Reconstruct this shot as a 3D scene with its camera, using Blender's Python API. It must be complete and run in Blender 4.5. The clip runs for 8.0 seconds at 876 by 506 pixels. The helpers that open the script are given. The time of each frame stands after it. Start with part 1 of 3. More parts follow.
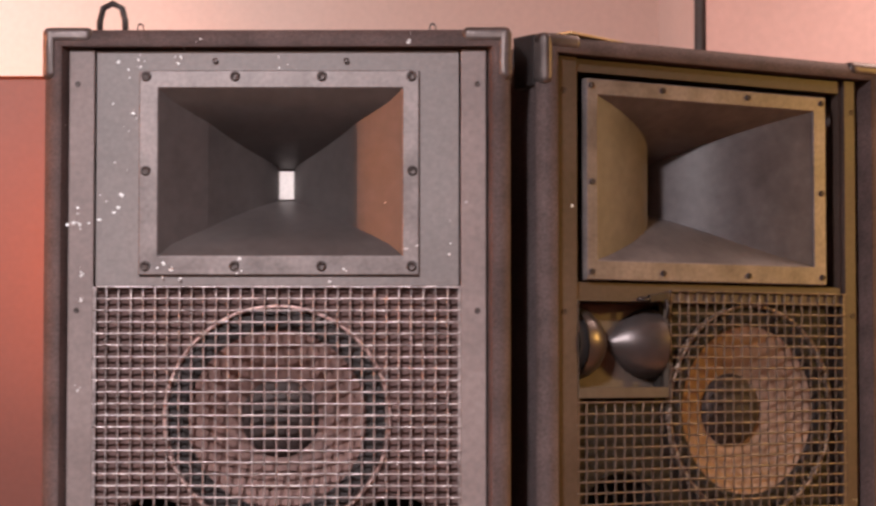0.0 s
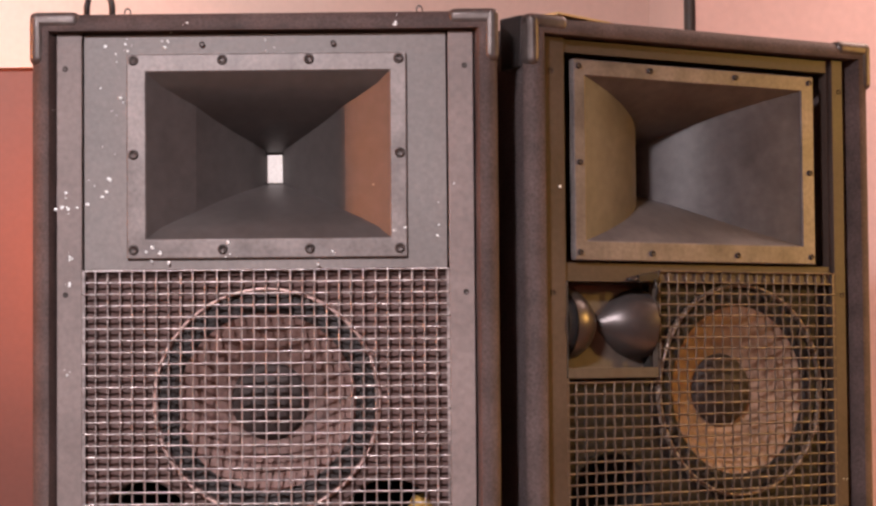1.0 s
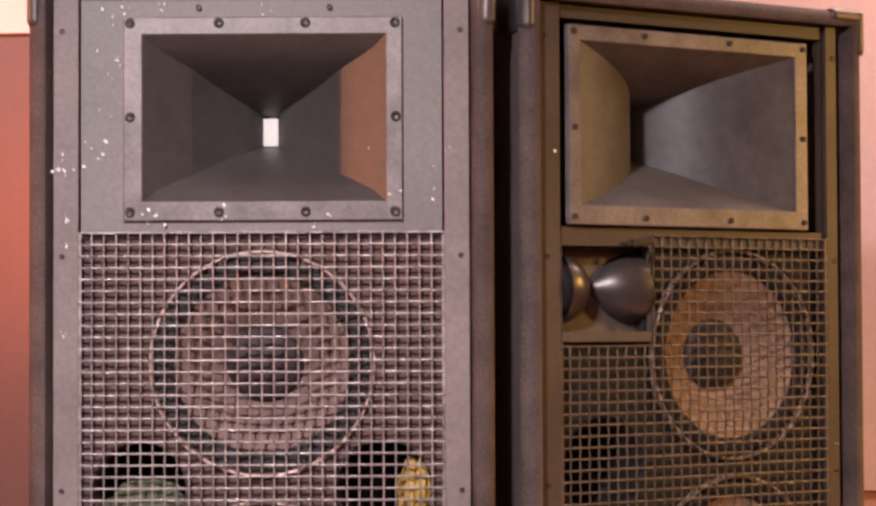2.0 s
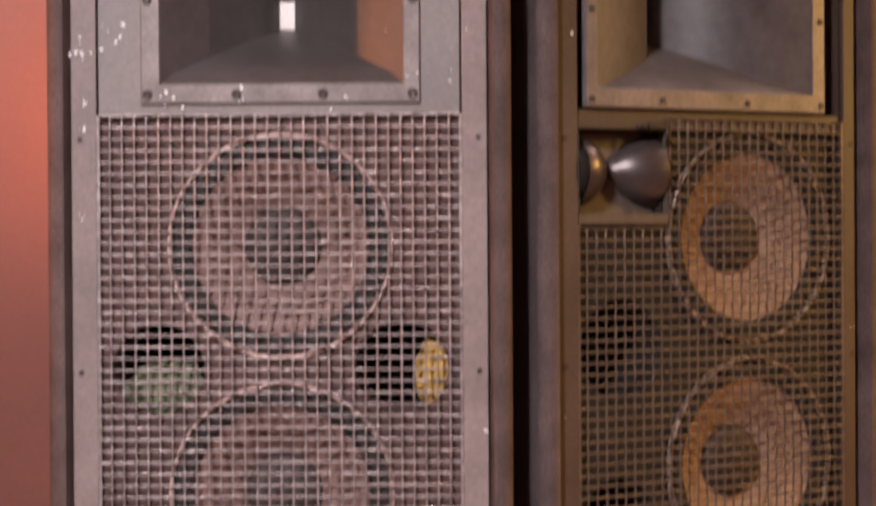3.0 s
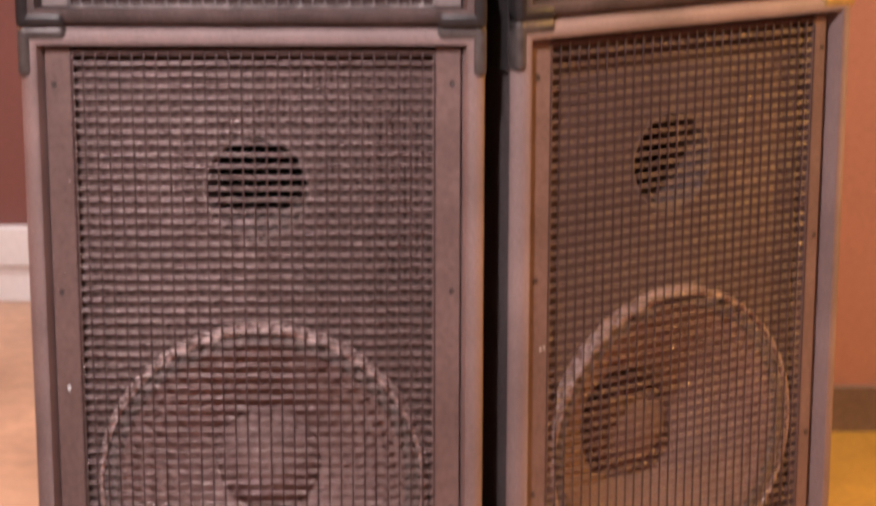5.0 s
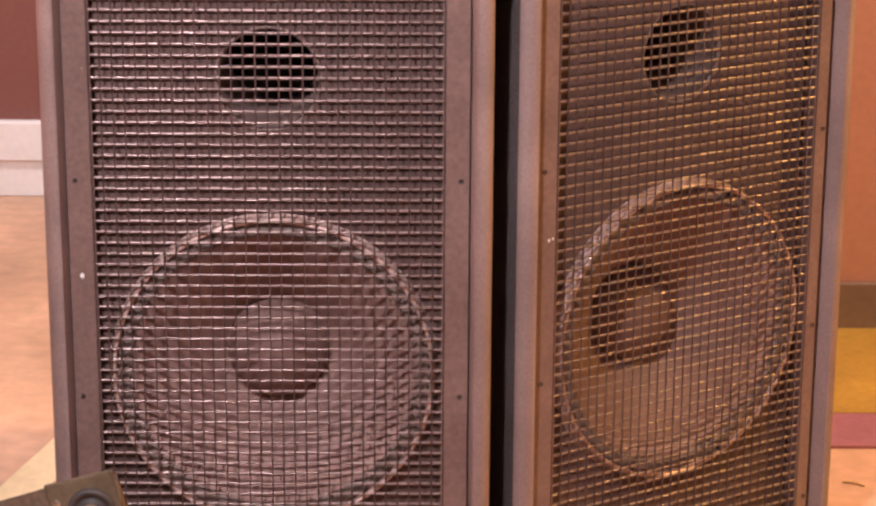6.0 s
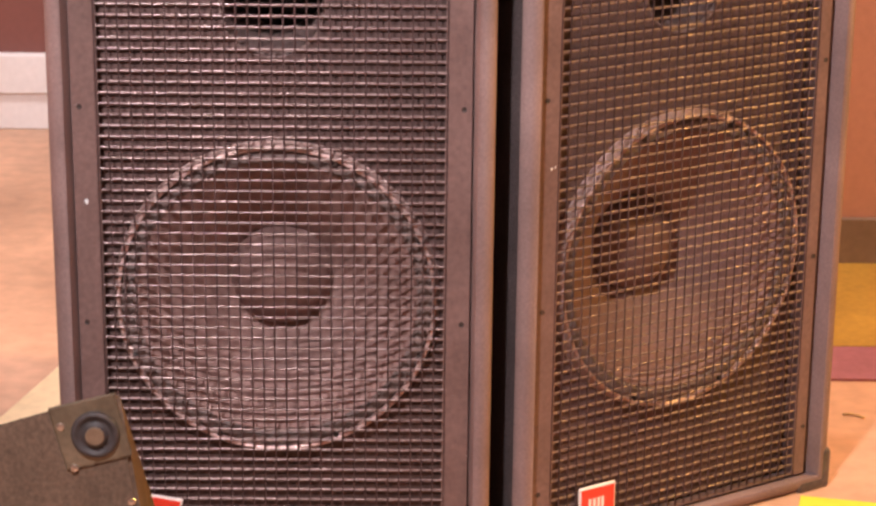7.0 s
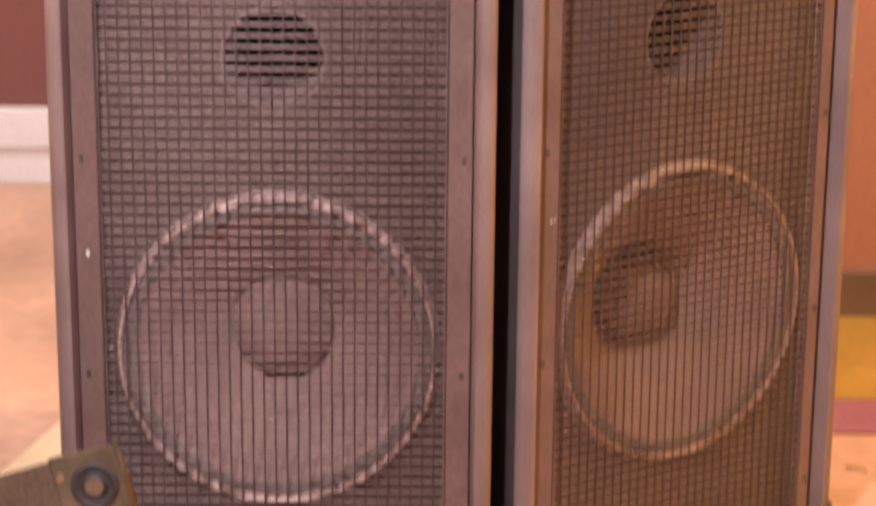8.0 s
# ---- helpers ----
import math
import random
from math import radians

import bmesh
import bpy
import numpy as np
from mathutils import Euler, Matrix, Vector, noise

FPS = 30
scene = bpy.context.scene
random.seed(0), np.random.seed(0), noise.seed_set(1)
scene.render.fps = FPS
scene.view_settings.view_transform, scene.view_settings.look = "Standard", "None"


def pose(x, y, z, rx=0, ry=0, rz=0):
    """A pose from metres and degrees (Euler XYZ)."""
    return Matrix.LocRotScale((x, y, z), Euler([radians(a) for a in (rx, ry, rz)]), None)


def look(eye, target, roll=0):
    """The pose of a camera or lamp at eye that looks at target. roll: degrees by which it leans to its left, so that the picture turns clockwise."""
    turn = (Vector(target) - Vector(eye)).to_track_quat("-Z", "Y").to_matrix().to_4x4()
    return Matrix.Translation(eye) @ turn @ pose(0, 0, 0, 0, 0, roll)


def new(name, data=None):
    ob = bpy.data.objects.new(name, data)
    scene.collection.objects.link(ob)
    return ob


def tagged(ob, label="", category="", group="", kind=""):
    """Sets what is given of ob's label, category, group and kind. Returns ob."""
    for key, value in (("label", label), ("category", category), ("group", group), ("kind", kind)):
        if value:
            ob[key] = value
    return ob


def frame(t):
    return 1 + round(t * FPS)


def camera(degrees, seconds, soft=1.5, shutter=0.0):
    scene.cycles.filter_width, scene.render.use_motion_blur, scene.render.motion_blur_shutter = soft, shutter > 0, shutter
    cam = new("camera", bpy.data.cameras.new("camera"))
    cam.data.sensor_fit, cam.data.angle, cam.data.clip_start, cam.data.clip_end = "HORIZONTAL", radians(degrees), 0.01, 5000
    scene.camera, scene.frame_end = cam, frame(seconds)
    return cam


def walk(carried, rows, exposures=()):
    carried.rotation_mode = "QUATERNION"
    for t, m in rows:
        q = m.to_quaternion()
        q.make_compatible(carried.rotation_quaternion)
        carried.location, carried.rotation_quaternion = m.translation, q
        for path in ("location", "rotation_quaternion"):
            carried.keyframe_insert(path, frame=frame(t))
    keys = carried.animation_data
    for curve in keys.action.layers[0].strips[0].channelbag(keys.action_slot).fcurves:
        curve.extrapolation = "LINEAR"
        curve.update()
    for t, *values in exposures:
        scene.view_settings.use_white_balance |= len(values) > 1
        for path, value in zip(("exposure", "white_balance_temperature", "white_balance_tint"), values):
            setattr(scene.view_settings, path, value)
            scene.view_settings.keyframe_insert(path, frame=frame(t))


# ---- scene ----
cam = camera(21.9, 8.0, soft=2.5, shutter=0.75)
PATH = [
    (0, (0.2649, -3.2398, 1.8402), (0.2440, -1.2422, 1.9355), 0.03),
    (0.5, (0.2720, -3.2439, 1.8304), (0.2281, -1.2464, 1.9203), -0.40),
    (1, (0.2783, -3.2421, 1.8201), (0.2594, -1.2443, 1.9112), -0.48),
    (1.2, (0.2765, -3.2451, 1.8178), (0.2449, -1.2474, 1.9088), -0.30),
    (2.3, (0.2669, -3.2612, 1.8053), (0.2628, -1.2618, 1.8543), -0.24),
    (2.5, (0.2652, -3.2642, 1.8031), (0.2551, -1.2645, 1.8392), -0.33),
    (3, (0.2585, -3.2642, 1.7755), (0.2400, -1.2643, 1.7571), -0.37),
    (3.3, (0.2541, -3.2560, 1.7503), (0.2490, -1.2573, 1.6791), 0.18),
    (3.5, (0.2512, -3.2506, 1.7336), (0.2402, -1.2546, 1.6082), 0.15),
    (4, (0.2458, -3.2323, 1.6860), (0.2448, -1.2478, 1.4373), 0.45),
    (4.2, (0.2434, -3.2315, 1.6689), (0.2515, -1.2535, 1.3734), 0.33),
    (4.5, (0.2398, -3.2304, 1.6431), (0.2462, -1.2625, 1.2859), 0.11),
    (4.8, (0.2369, -3.2341, 1.6220), (0.2497, -1.2817, 1.1881), 0.11),
    (5, (0.2349, -3.2365, 1.6096), (0.2545, -1.2921, 1.1418), 0.11),
    (5.2, (0.2349, -3.2400, 1.6060), (0.2530, -1.3040, 1.1042), 0.15),
    (6.3, (0.2346, -3.2746, 1.5908), (0.2448, -1.3550, 1.0296), 0.38),
    (6.5, (0.2346, -3.2805, 1.5880), (0.2513, -1.3651, 1.0126), 0.47),
    (7, (0.2383, -3.2842, 1.5763), (0.2453, -1.3756, 0.9789), 0.62),
    (7.3, (0.2445, -3.2804, 1.5746), (0.2544, -1.3766, 0.9619), 1.00),
    (7.5, (0.2487, -3.2779, 1.5735), (0.2548, -1.3756, 0.9561), 0.78),
    (7.8, (0.2548, -3.2894, 1.5733), (0.2530, -1.3801, 0.9777), 0.64),
    (8, (0.2589, -3.2970, 1.5732), (0.2534, -1.3741, 1.0233), 0.53),
]
walk(cam, [(t, look(e, g, r)) for t, e, g, r in PATH], [(0, -0.45), (2.5, -0.38), (4, -0.38), (5, -0.15), (6.3, 0.06), (8, 0.1)])

# ---- light ----
world = bpy.data.worlds.new("world")
scene.world = world
world.use_nodes = True
world.node_tree.nodes["Background"].inputs[0].default_value = (1.0, 0.72, 0.62, 1)
world.node_tree.nodes["Background"].inputs[1].default_value = 0.15


def area(name, eye, target, sx, sy, watts, colour, spread):
    d = bpy.data.lights.new(name, "AREA")
    d.shape, d.size, d.size_y, d.energy, d.color = "RECTANGLE", sx, sy, watts, colour
    d.spread = radians(spread)
    ob = new(name, d)
    ob.matrix_world = look(eye, target)
    return ob


# Unseen lamps, placed where highlights and coloured light seem to come from.
LAMPS = [("key_lamp", (-0.45, -2.4, 3.2), (0.05, 0, 1.0), 0.22, 0.14, 31, (1.0, 0.91, 0.95), 80),
         ("amber_lamp", (3.0, 0.25, 2.5), (0.75, 0.3, 0.55), 0.16, 0.16, 25, (1.0, 0.56, 0.14), 88),
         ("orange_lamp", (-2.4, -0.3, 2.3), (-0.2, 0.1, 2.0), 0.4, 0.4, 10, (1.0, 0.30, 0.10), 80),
         # Hidden behind the left cabinet for the orange glow on the wall.
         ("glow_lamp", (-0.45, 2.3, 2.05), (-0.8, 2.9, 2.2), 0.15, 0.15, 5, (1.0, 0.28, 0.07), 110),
         # Added behind the camera to brighten the gap between the stacks.
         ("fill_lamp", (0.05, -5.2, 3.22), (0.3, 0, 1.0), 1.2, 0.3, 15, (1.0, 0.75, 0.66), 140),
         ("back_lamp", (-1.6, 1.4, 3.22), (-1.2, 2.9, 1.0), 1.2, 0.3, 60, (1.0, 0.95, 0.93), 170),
         # Added to brighten the wall on the right.
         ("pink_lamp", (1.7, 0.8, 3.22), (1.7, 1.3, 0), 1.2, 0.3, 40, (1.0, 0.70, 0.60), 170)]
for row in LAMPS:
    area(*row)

# ---- materials ----


def material(name, colour, rough=0.6, metal=0.0, vary=0.25, scale=40.0, bump=0.2, stain=0.25, stain_scale=4.0, spec=0.5, detail=6.0, drift=0.12):
    """A painted, woven or bare surface: fine grain, larger stains, relief."""
    m = bpy.data.materials.new(name)
    m.use_nodes = True
    t = m.node_tree
    b = t.nodes["Principled BSDF"]
    b.inputs["Metallic"].default_value = metal
    b.inputs["Specular IOR Level"].default_value = spec
    co = t.nodes.new("ShaderNodeTexCoord")
    info = t.nodes.new("ShaderNodeObjectInfo")
    off = t.nodes.new("ShaderNodeVectorMath")
    off.operation = "MULTIPLY_ADD"
    off.inputs[1].default_value = (1, 1, 1)
    t.links.new(co.outputs["Object"], off.inputs[0])
    t.links.new(info.outputs["Random"], off.inputs[2])
    fine, big = t.nodes.new("ShaderNodeTexNoise"), t.nodes.new("ShaderNodeTexNoise")
    fine.inputs["Scale"].default_value, fine.inputs["Detail"].default_value = scale, detail
    big.inputs["Scale"].default_value, big.inputs["Detail"].default_value = stain_scale, 5
    for n in (fine, big):
        t.links.new(off.outputs[0], n.inputs["Vector"])

    def spread(node, amount):
        r = t.nodes.new("ShaderNodeMapRange")
        r.inputs[1].default_value, r.inputs[2].default_value = 0.25, 0.75
        r.inputs[3].default_value, r.inputs[4].default_value = 1 - amount, 1 + amount
        t.links.new(node.outputs["Fac"], r.inputs[0])
        return r

    mul = t.nodes.new("ShaderNodeMath")
    mul.operation = "MULTIPLY"
    t.links.new(spread(fine, vary).outputs[0], mul.inputs[0])
    t.links.new(spread(big, stain).outputs[0], mul.inputs[1])
    tint = t.nodes.new("ShaderNodeVectorMath")
    tint.operation = "SCALE"
    tint.inputs[0].default_value = colour
    t.links.new(mul.outputs[0], tint.inputs["Scale"])
    t.links.new(tint.outputs[0], b.inputs["Base Color"])
    rr = t.nodes.new("ShaderNodeMapRange")
    rr.inputs[3].default_value, rr.inputs[4].default_value = max(0.05, rough - drift), min(1, rough + drift)
    t.links.new(big.outputs["Fac"], rr.inputs[0])
    t.links.new(rr.outputs[0], b.inputs["Roughness"])
    if bump:
        bp = t.nodes.new("ShaderNodeBump")
        bp.inputs["Strength"].default_value, bp.inputs["Distance"].default_value = bump, 0.002
        t.links.new(fine.outputs["Fac"], bp.inputs["Height"])
        t.links.new(bp.outputs[0], b.inputs["Normal"])
    return m


# Bass lip and strip: warm light near the floor put into the colour.
SUBCARPET = material("warm_lit_covering", (0.25, 0.172, 0.160), 0.6, vary=0.14, scale=220, bump=0.25, stain=0.25, stain_scale=7, spec=0.3)
SUBSTRIP = material("warm_dark_strip", (0.175, 0.108, 0.096), 0.5, vary=0.2, scale=120, bump=0.2, stain=0.22, stain_scale=9)
# Tone of the side faces: holds the shade in the gap between stacks.
SIDESHADE = material("shaded_side_carpet", (0.095, 0.074, 0.074), 0.95, vary=0.4, scale=260, bump=0.8, stain=0.3, stain_scale=7, spec=0.15)
CARPET = material("carpet", (0.092, 0.064, 0.060), 0.75, vary=0.32, scale=230, bump=0.4, stain=0.45, stain_scale=16, spec=0.35)
PANEL = material("panel_paint", (0.205, 0.182, 0.176), 0.5, vary=0.12, scale=160, bump=0.15, stain=0.16, stain_scale=6)
STRIP = material("strip_paint", (0.230, 0.183, 0.173), 0.55, vary=0.15, scale=120, bump=0.2, stain=0.22, stain_scale=9)
# Right top cabinet's panel and baffle: weaker light put into darker copies.
PANELSHADED = material("shaded_panel_paint", (0.072, 0.049, 0.041), 0.5, vary=0.15, scale=140, bump=0.15, stain=0.22, stain_scale=7)
BAFFLESHADED = material("shaded_baffle", (0.02, 0.016, 0.014), 0.75, vary=0.3, scale=90, bump=0.4)
BAFFLE = material("baffle_board", (0.105, 0.063, 0.057), 0.8, vary=0.3, scale=90, bump=0.4)
FLANGE = material("flange_casting", (0.20, 0.175, 0.17), 0.45, metal=0.3, vary=0.2, scale=150, bump=0.06, stain=0.35, stain_scale=18)
# Right horn: lighter base, with the key light on its wall painted in.
HORNLIT = material("lit_horn_grey", (0.10, 0.088, 0.09), 0.45, vary=0.2, scale=60, bump=0.1, stain=0.3, stain_scale=14)
HORN = material("horn_plastic", (0.07, 0.06, 0.058), 0.42, vary=0.15, scale=60, bump=0.1, stain=0.2, stain_scale=10)
BOLT = material("bolt_steel", (0.07, 0.058, 0.055), 0.45, metal=0.6, vary=0.3, scale=300)
# Bass grille uprights: darkened, as only the crossbars catch light from above.
UPRIGHTSHADED = material("shaded_upright_wire", (0.085, 0.052, 0.05), 0.5, metal=0.3, vary=0.3, scale=170, bump=0.3, stain=0.3, stain_scale=9)
# Right top grille: darker wire copy for the weaker light there.
WIRESHADED = material("shaded_wire", (0.14, 0.11, 0.095), 0.42, metal=0.5, vary=0.3, scale=170, bump=0.3, stain=0.35, stain_scale=9)
# Bass grille wire, reddened for the warm light low down.
SUBWIRE = material("warm_lit_wire", (0.215, 0.148, 0.136), 0.30, metal=0.45, vary=0.15, scale=170, bump=0.05, stain=0.1, stain_scale=9, spec=0.8, drift=0.02)
WIRE = material("grille_wire", (0.36, 0.32, 0.315), 0.36, metal=0.6, vary=0.35, scale=120, bump=0.5, stain=0.35, stain_scale=11)
RING = material("basket_rim", (0.64, 0.46, 0.42), 0.4, metal=0.45, vary=0.3, scale=80, bump=0.2, stain=0.3)
# Darker copy of the rim for the right top cabinet.
DIMRING = material("darker_basket_rim", (0.36, 0.28, 0.23), 0.5, metal=0.4, vary=0.3, scale=80, bump=0.2, stain=0.3)
SURROUND = material("surround_cloth", (0.035, 0.03, 0.03), 0.8, vary=0.3, scale=200, bump=0.4)
SUBROLL = material("grey_surround", (0.19, 0.145, 0.135), 0.8, vary=0.3, scale=200, bump=0.4)
# Right cabinet's cones: the amber light is put into the paper colour.
AMBERCONE = material("amber_lit_cone", (0.36, 0.235, 0.17), 0.85, vary=0.25, scale=140, bump=0.4, stain=0.25, stain_scale=9)
CONE = material("paper_cone", (0.29, 0.18, 0.16), 0.85, vary=0.2, scale=140, bump=0.4, stain=0.2, stain_scale=9)
MIDCONE = material("mid_cone", (0.205, 0.125, 0.11), 0.85, vary=0.25, scale=140, bump=0.4, stain=0.25, stain_scale=9)
CAP = material("dust_cap_felt", (0.045, 0.032, 0.03), 0.7, vary=0.25, scale=200, bump=0.4)
TUBE = material("port_tube", (0.17, 0.115, 0.105), 0.7, vary=0.2, scale=120, bump=0.3)
SUBCAP = material("dust_cap_paper", (0.20, 0.118, 0.105), 0.75, vary=0.2, scale=180, bump=0.3)
# Black that stands for shade inside the ports and the tweeter recess.
DARK = material("recess_shade_black", (0.012, 0.010, 0.010), 0.9, vary=0.3, scale=50, bump=0.2)
LINING = material("yellow_wadding", (0.50, 0.31, 0.08), 0.95, vary=0.35, scale=70, bump=1.0, stain=0.3, stain_scale=20)
GREENLINING = material("green_wadding", (0.115, 0.125, 0.08), 0.95, vary=0.35, scale=70, bump=1.0, stain=0.3, stain_scale=20)
METAL = material("corner_steel", (0.125, 0.105, 0.10), 0.42, metal=0.5, vary=0.2, scale=90, bump=0.2, stain=0.3, stain_scale=25)
DARKMETAL = material("corner_black", (0.035, 0.03, 0.03), 0.4, metal=0.3, vary=0.25, scale=90, bump=0.2)
BRASS = material("corner_brass", (0.62, 0.44, 0.15), 0.4, metal=0.6, vary=0.2, scale=90, bump=0.2)
THROAT = material("throat_screen", (0.85, 0.80, 0.76), 0.5, vary=0.1, scale=300)
LOBE = material("tweeter_lobe", (0.09, 0.075, 0.073), 0.34, metal=0.55, vary=0.1, scale=60, bump=0.05, stain=0.15)
TWPLATE = material("tweeter_plate", (0.10, 0.078, 0.064), 0.5, vary=0.15, scale=80, bump=0.2)
# The red badge's colour turned orange for the strong light on it.
BADGELIT = material("lit_badge_orange", (0.95, 0.26, 0.03), 0.35, vary=0.05, scale=60, bump=0.0, stain=0.08)
RED = material("badge_red", (0.85, 0.06, 0.03), 0.35, vary=0.05, scale=60, bump=0.0, stain=0.08)
BADGEWHITE = material("badge_white", (0.88, 0.80, 0.74), 0.4, vary=0.05, scale=60, bump=0.0, stain=0.08)
PAINT = material("white_paint", (0.80, 0.82, 0.82), 0.5, vary=0.15, scale=200, bump=0.2)
TAPE = material("masking_tape", (0.68, 0.46, 0.22), 0.7, vary=0.15, scale=100, bump=0.2)
CASE = material("case_cloth", (0.15, 0.10, 0.068), 0.85, vary=0.3, scale=150, bump=0.6, stain=0.35, stain_scale=9)
CASEPLATE = material("case_plate", (0.20, 0.16, 0.11), 0.45, metal=0.4, vary=0.2, scale=90, bump=0.2, stain=0.3, stain_scale=15)
RUBBER = material("rubber", (0.06, 0.05, 0.05), 0.6, vary=0.2, scale=90, bump=0.2)
RIVETDULL = material("foot_tan", (0.30, 0.22, 0.15), 0.5, metal=0.4, vary=0.2, scale=90, bump=0.1)
RIVET = material("rivet_steel", (0.75, 0.66, 0.58), 0.3, metal=0.9, vary=0.1, scale=90, bump=0.1)
WALLRED = material("wall_red_paint", (0.215, 0.08, 0.066), 0.6, vary=0.05, scale=60, bump=0.1, stain=0.12, stain_scale=1.5)
WALLPINK = material("wall_salmon_paint", (0.55, 0.305, 0.25), 0.7, vary=0.05, scale=60, bump=0.1, stain=0.1, stain_scale=1.2)
WALLPALE = material("wall_pale_pink", (0.66, 0.48, 0.46), 0.7, vary=0.05, scale=60, bump=0.1, stain=0.12, stain_scale=2.5)
WALLUP = material("wall_cream_paint", (0.80, 0.61, 0.56), 0.7, vary=0.04, scale=60, bump=0.1, stain=0.08, stain_scale=1.2)
WHITE = material("white_gloss", (0.85, 0.83, 0.84), 0.4, vary=0.04, scale=60, bump=0.05, stain=0.06)
BROWNBASE = material("brown_vinyl", (0.25, 0.19, 0.16), 0.5, vary=0.1, scale=60, bump=0.1)
FLOOR = material("floor_boards", (0.60, 0.37, 0.25), 0.5, vary=0.15, scale=22, bump=0.1, stain=0.25, stain_scale=2.2)
YELLOW = material("yellow_mat", (0.44, 0.27, 0.045), 0.6, vary=0.12, scale=60, bump=0.2, stain=0.2, stain_scale=5)
YELLOWTAPE = material("yellow_tape", (0.92, 0.72, 0.06), 0.5, vary=0.06, scale=60, bump=0.1)
PURPLE = material("purple_mat", (0.40, 0.16, 0.21), 0.6, vary=0.12, scale=60, bump=0.2)
PLANK = material("pale_plank", (0.80, 0.62, 0.38), 0.6, vary=0.1, scale=40, bump=0.2)

# ---- mesh helpers ----


def smooth(me, on=True):
    me.polygons.foreach_set("use_smooth", [on] * len(me.polygons))


def part(name, bm, mat, parent=None, label="", soft=False, m=None):
    if not isinstance(bm, bpy.types.Mesh):
        me = bpy.data.meshes.new(name)
        bmesh.ops.recalc_face_normals(bm, faces=bm.faces[:])
        bm.to_mesh(me)
        bm.free()
    else:
        me = bm
    if not me.materials:
        me.materials.append(mat)
    if soft:
        smooth(me)
    ob = new(name, me)
    if parent:
        ob.parent = parent
    if m is not None:
        ob.matrix_local = m
    return tagged(ob, label=label)


def slab(x0, x1, y0, y1, z0, z1, r=0.0, seg=2, bm=None):
    """A board, its edges rounded by r."""
    bm = bm or bmesh.new()
    made = bmesh.ops.create_cube(bm, size=1)["verts"]
    for v in made:
        v.co = Vector((x0 + (v.co.x + 0.5) * (x1 - x0), y0 + (v.co.y + 0.5) * (y1 - y0), z0 + (v.co.z + 0.5) * (z1 - z0)))
    if r:
        edges = list({e for v in made for e in v.link_edges})
        bmesh.ops.bevel(bm, geom=edges, offset=r, segments=seg, affect="EDGES", profile=0.5)
    return bm


def turned(profile, steps=48, axis="y", wobble=0.0):
    """A turned shape: profile of (radius, depth) about the depth axis (y) or about x."""
    bm = bmesh.new()
    loops = []
    for r, d in profile:
        loop = []
        for k in range(steps):
            a = 2 * math.pi * k / steps
            rr = r * (1 + wobble * math.sin(7 * a))
            p = (rr * math.cos(a), d, rr * math.sin(a)) if axis == "y" else (d, rr * math.cos(a), rr * math.sin(a))
            loop.append(bm.verts.new(p))
        loops.append(loop)
    for a, b in zip(loops, loops[1:]):
        for k in range(steps):
            bm.faces.new((a[k], a[(k + 1) % steps], b[(k + 1) % steps], b[k]))
    if profile[-1][0] < 0.02:
        bm.faces.new(loops[-1])
    return bm


def board_with_holes(x0, x1, z0, z1, y0, y1, holes):
    """A board in the xz plane from y0 (front) to y1, with round (x, z, r) or square (x0, x1, z0, z1) holes."""
    bm = bmesh.new()
    rings = [[(x0, z0), (x1, z0), (x1, z1), (x0, z1)]]
    for h in holes:
        if len(h) == 3:
            rings.append([(h[0] + h[2] * math.cos(2 * math.pi * k / 48), h[1] + h[2] * math.sin(2 * math.pi * k / 48)) for k in range(48)])
        else:
            rings.append([(h[0], h[2]), (h[1], h[2]), (h[1], h[3]), (h[0], h[3])])
    edges = []
    for ring in rings:
        vs = [bm.verts.new((x, y0, z)) for x, z in ring]
        edges += [bm.edges.new((vs[k], vs[(k + 1) % len(vs)])) for k in range(len(vs))]
    bmesh.ops.triangle_fill(bm, use_beauty=True, use_dissolve=False, edges=edges)
    got = bmesh.ops.extrude_face_region(bm, geom=bm.faces[:])
    for g in got["geom"]:
        if isinstance(g, bmesh.types.BMVert):
            g.co.y = y1
    return bm


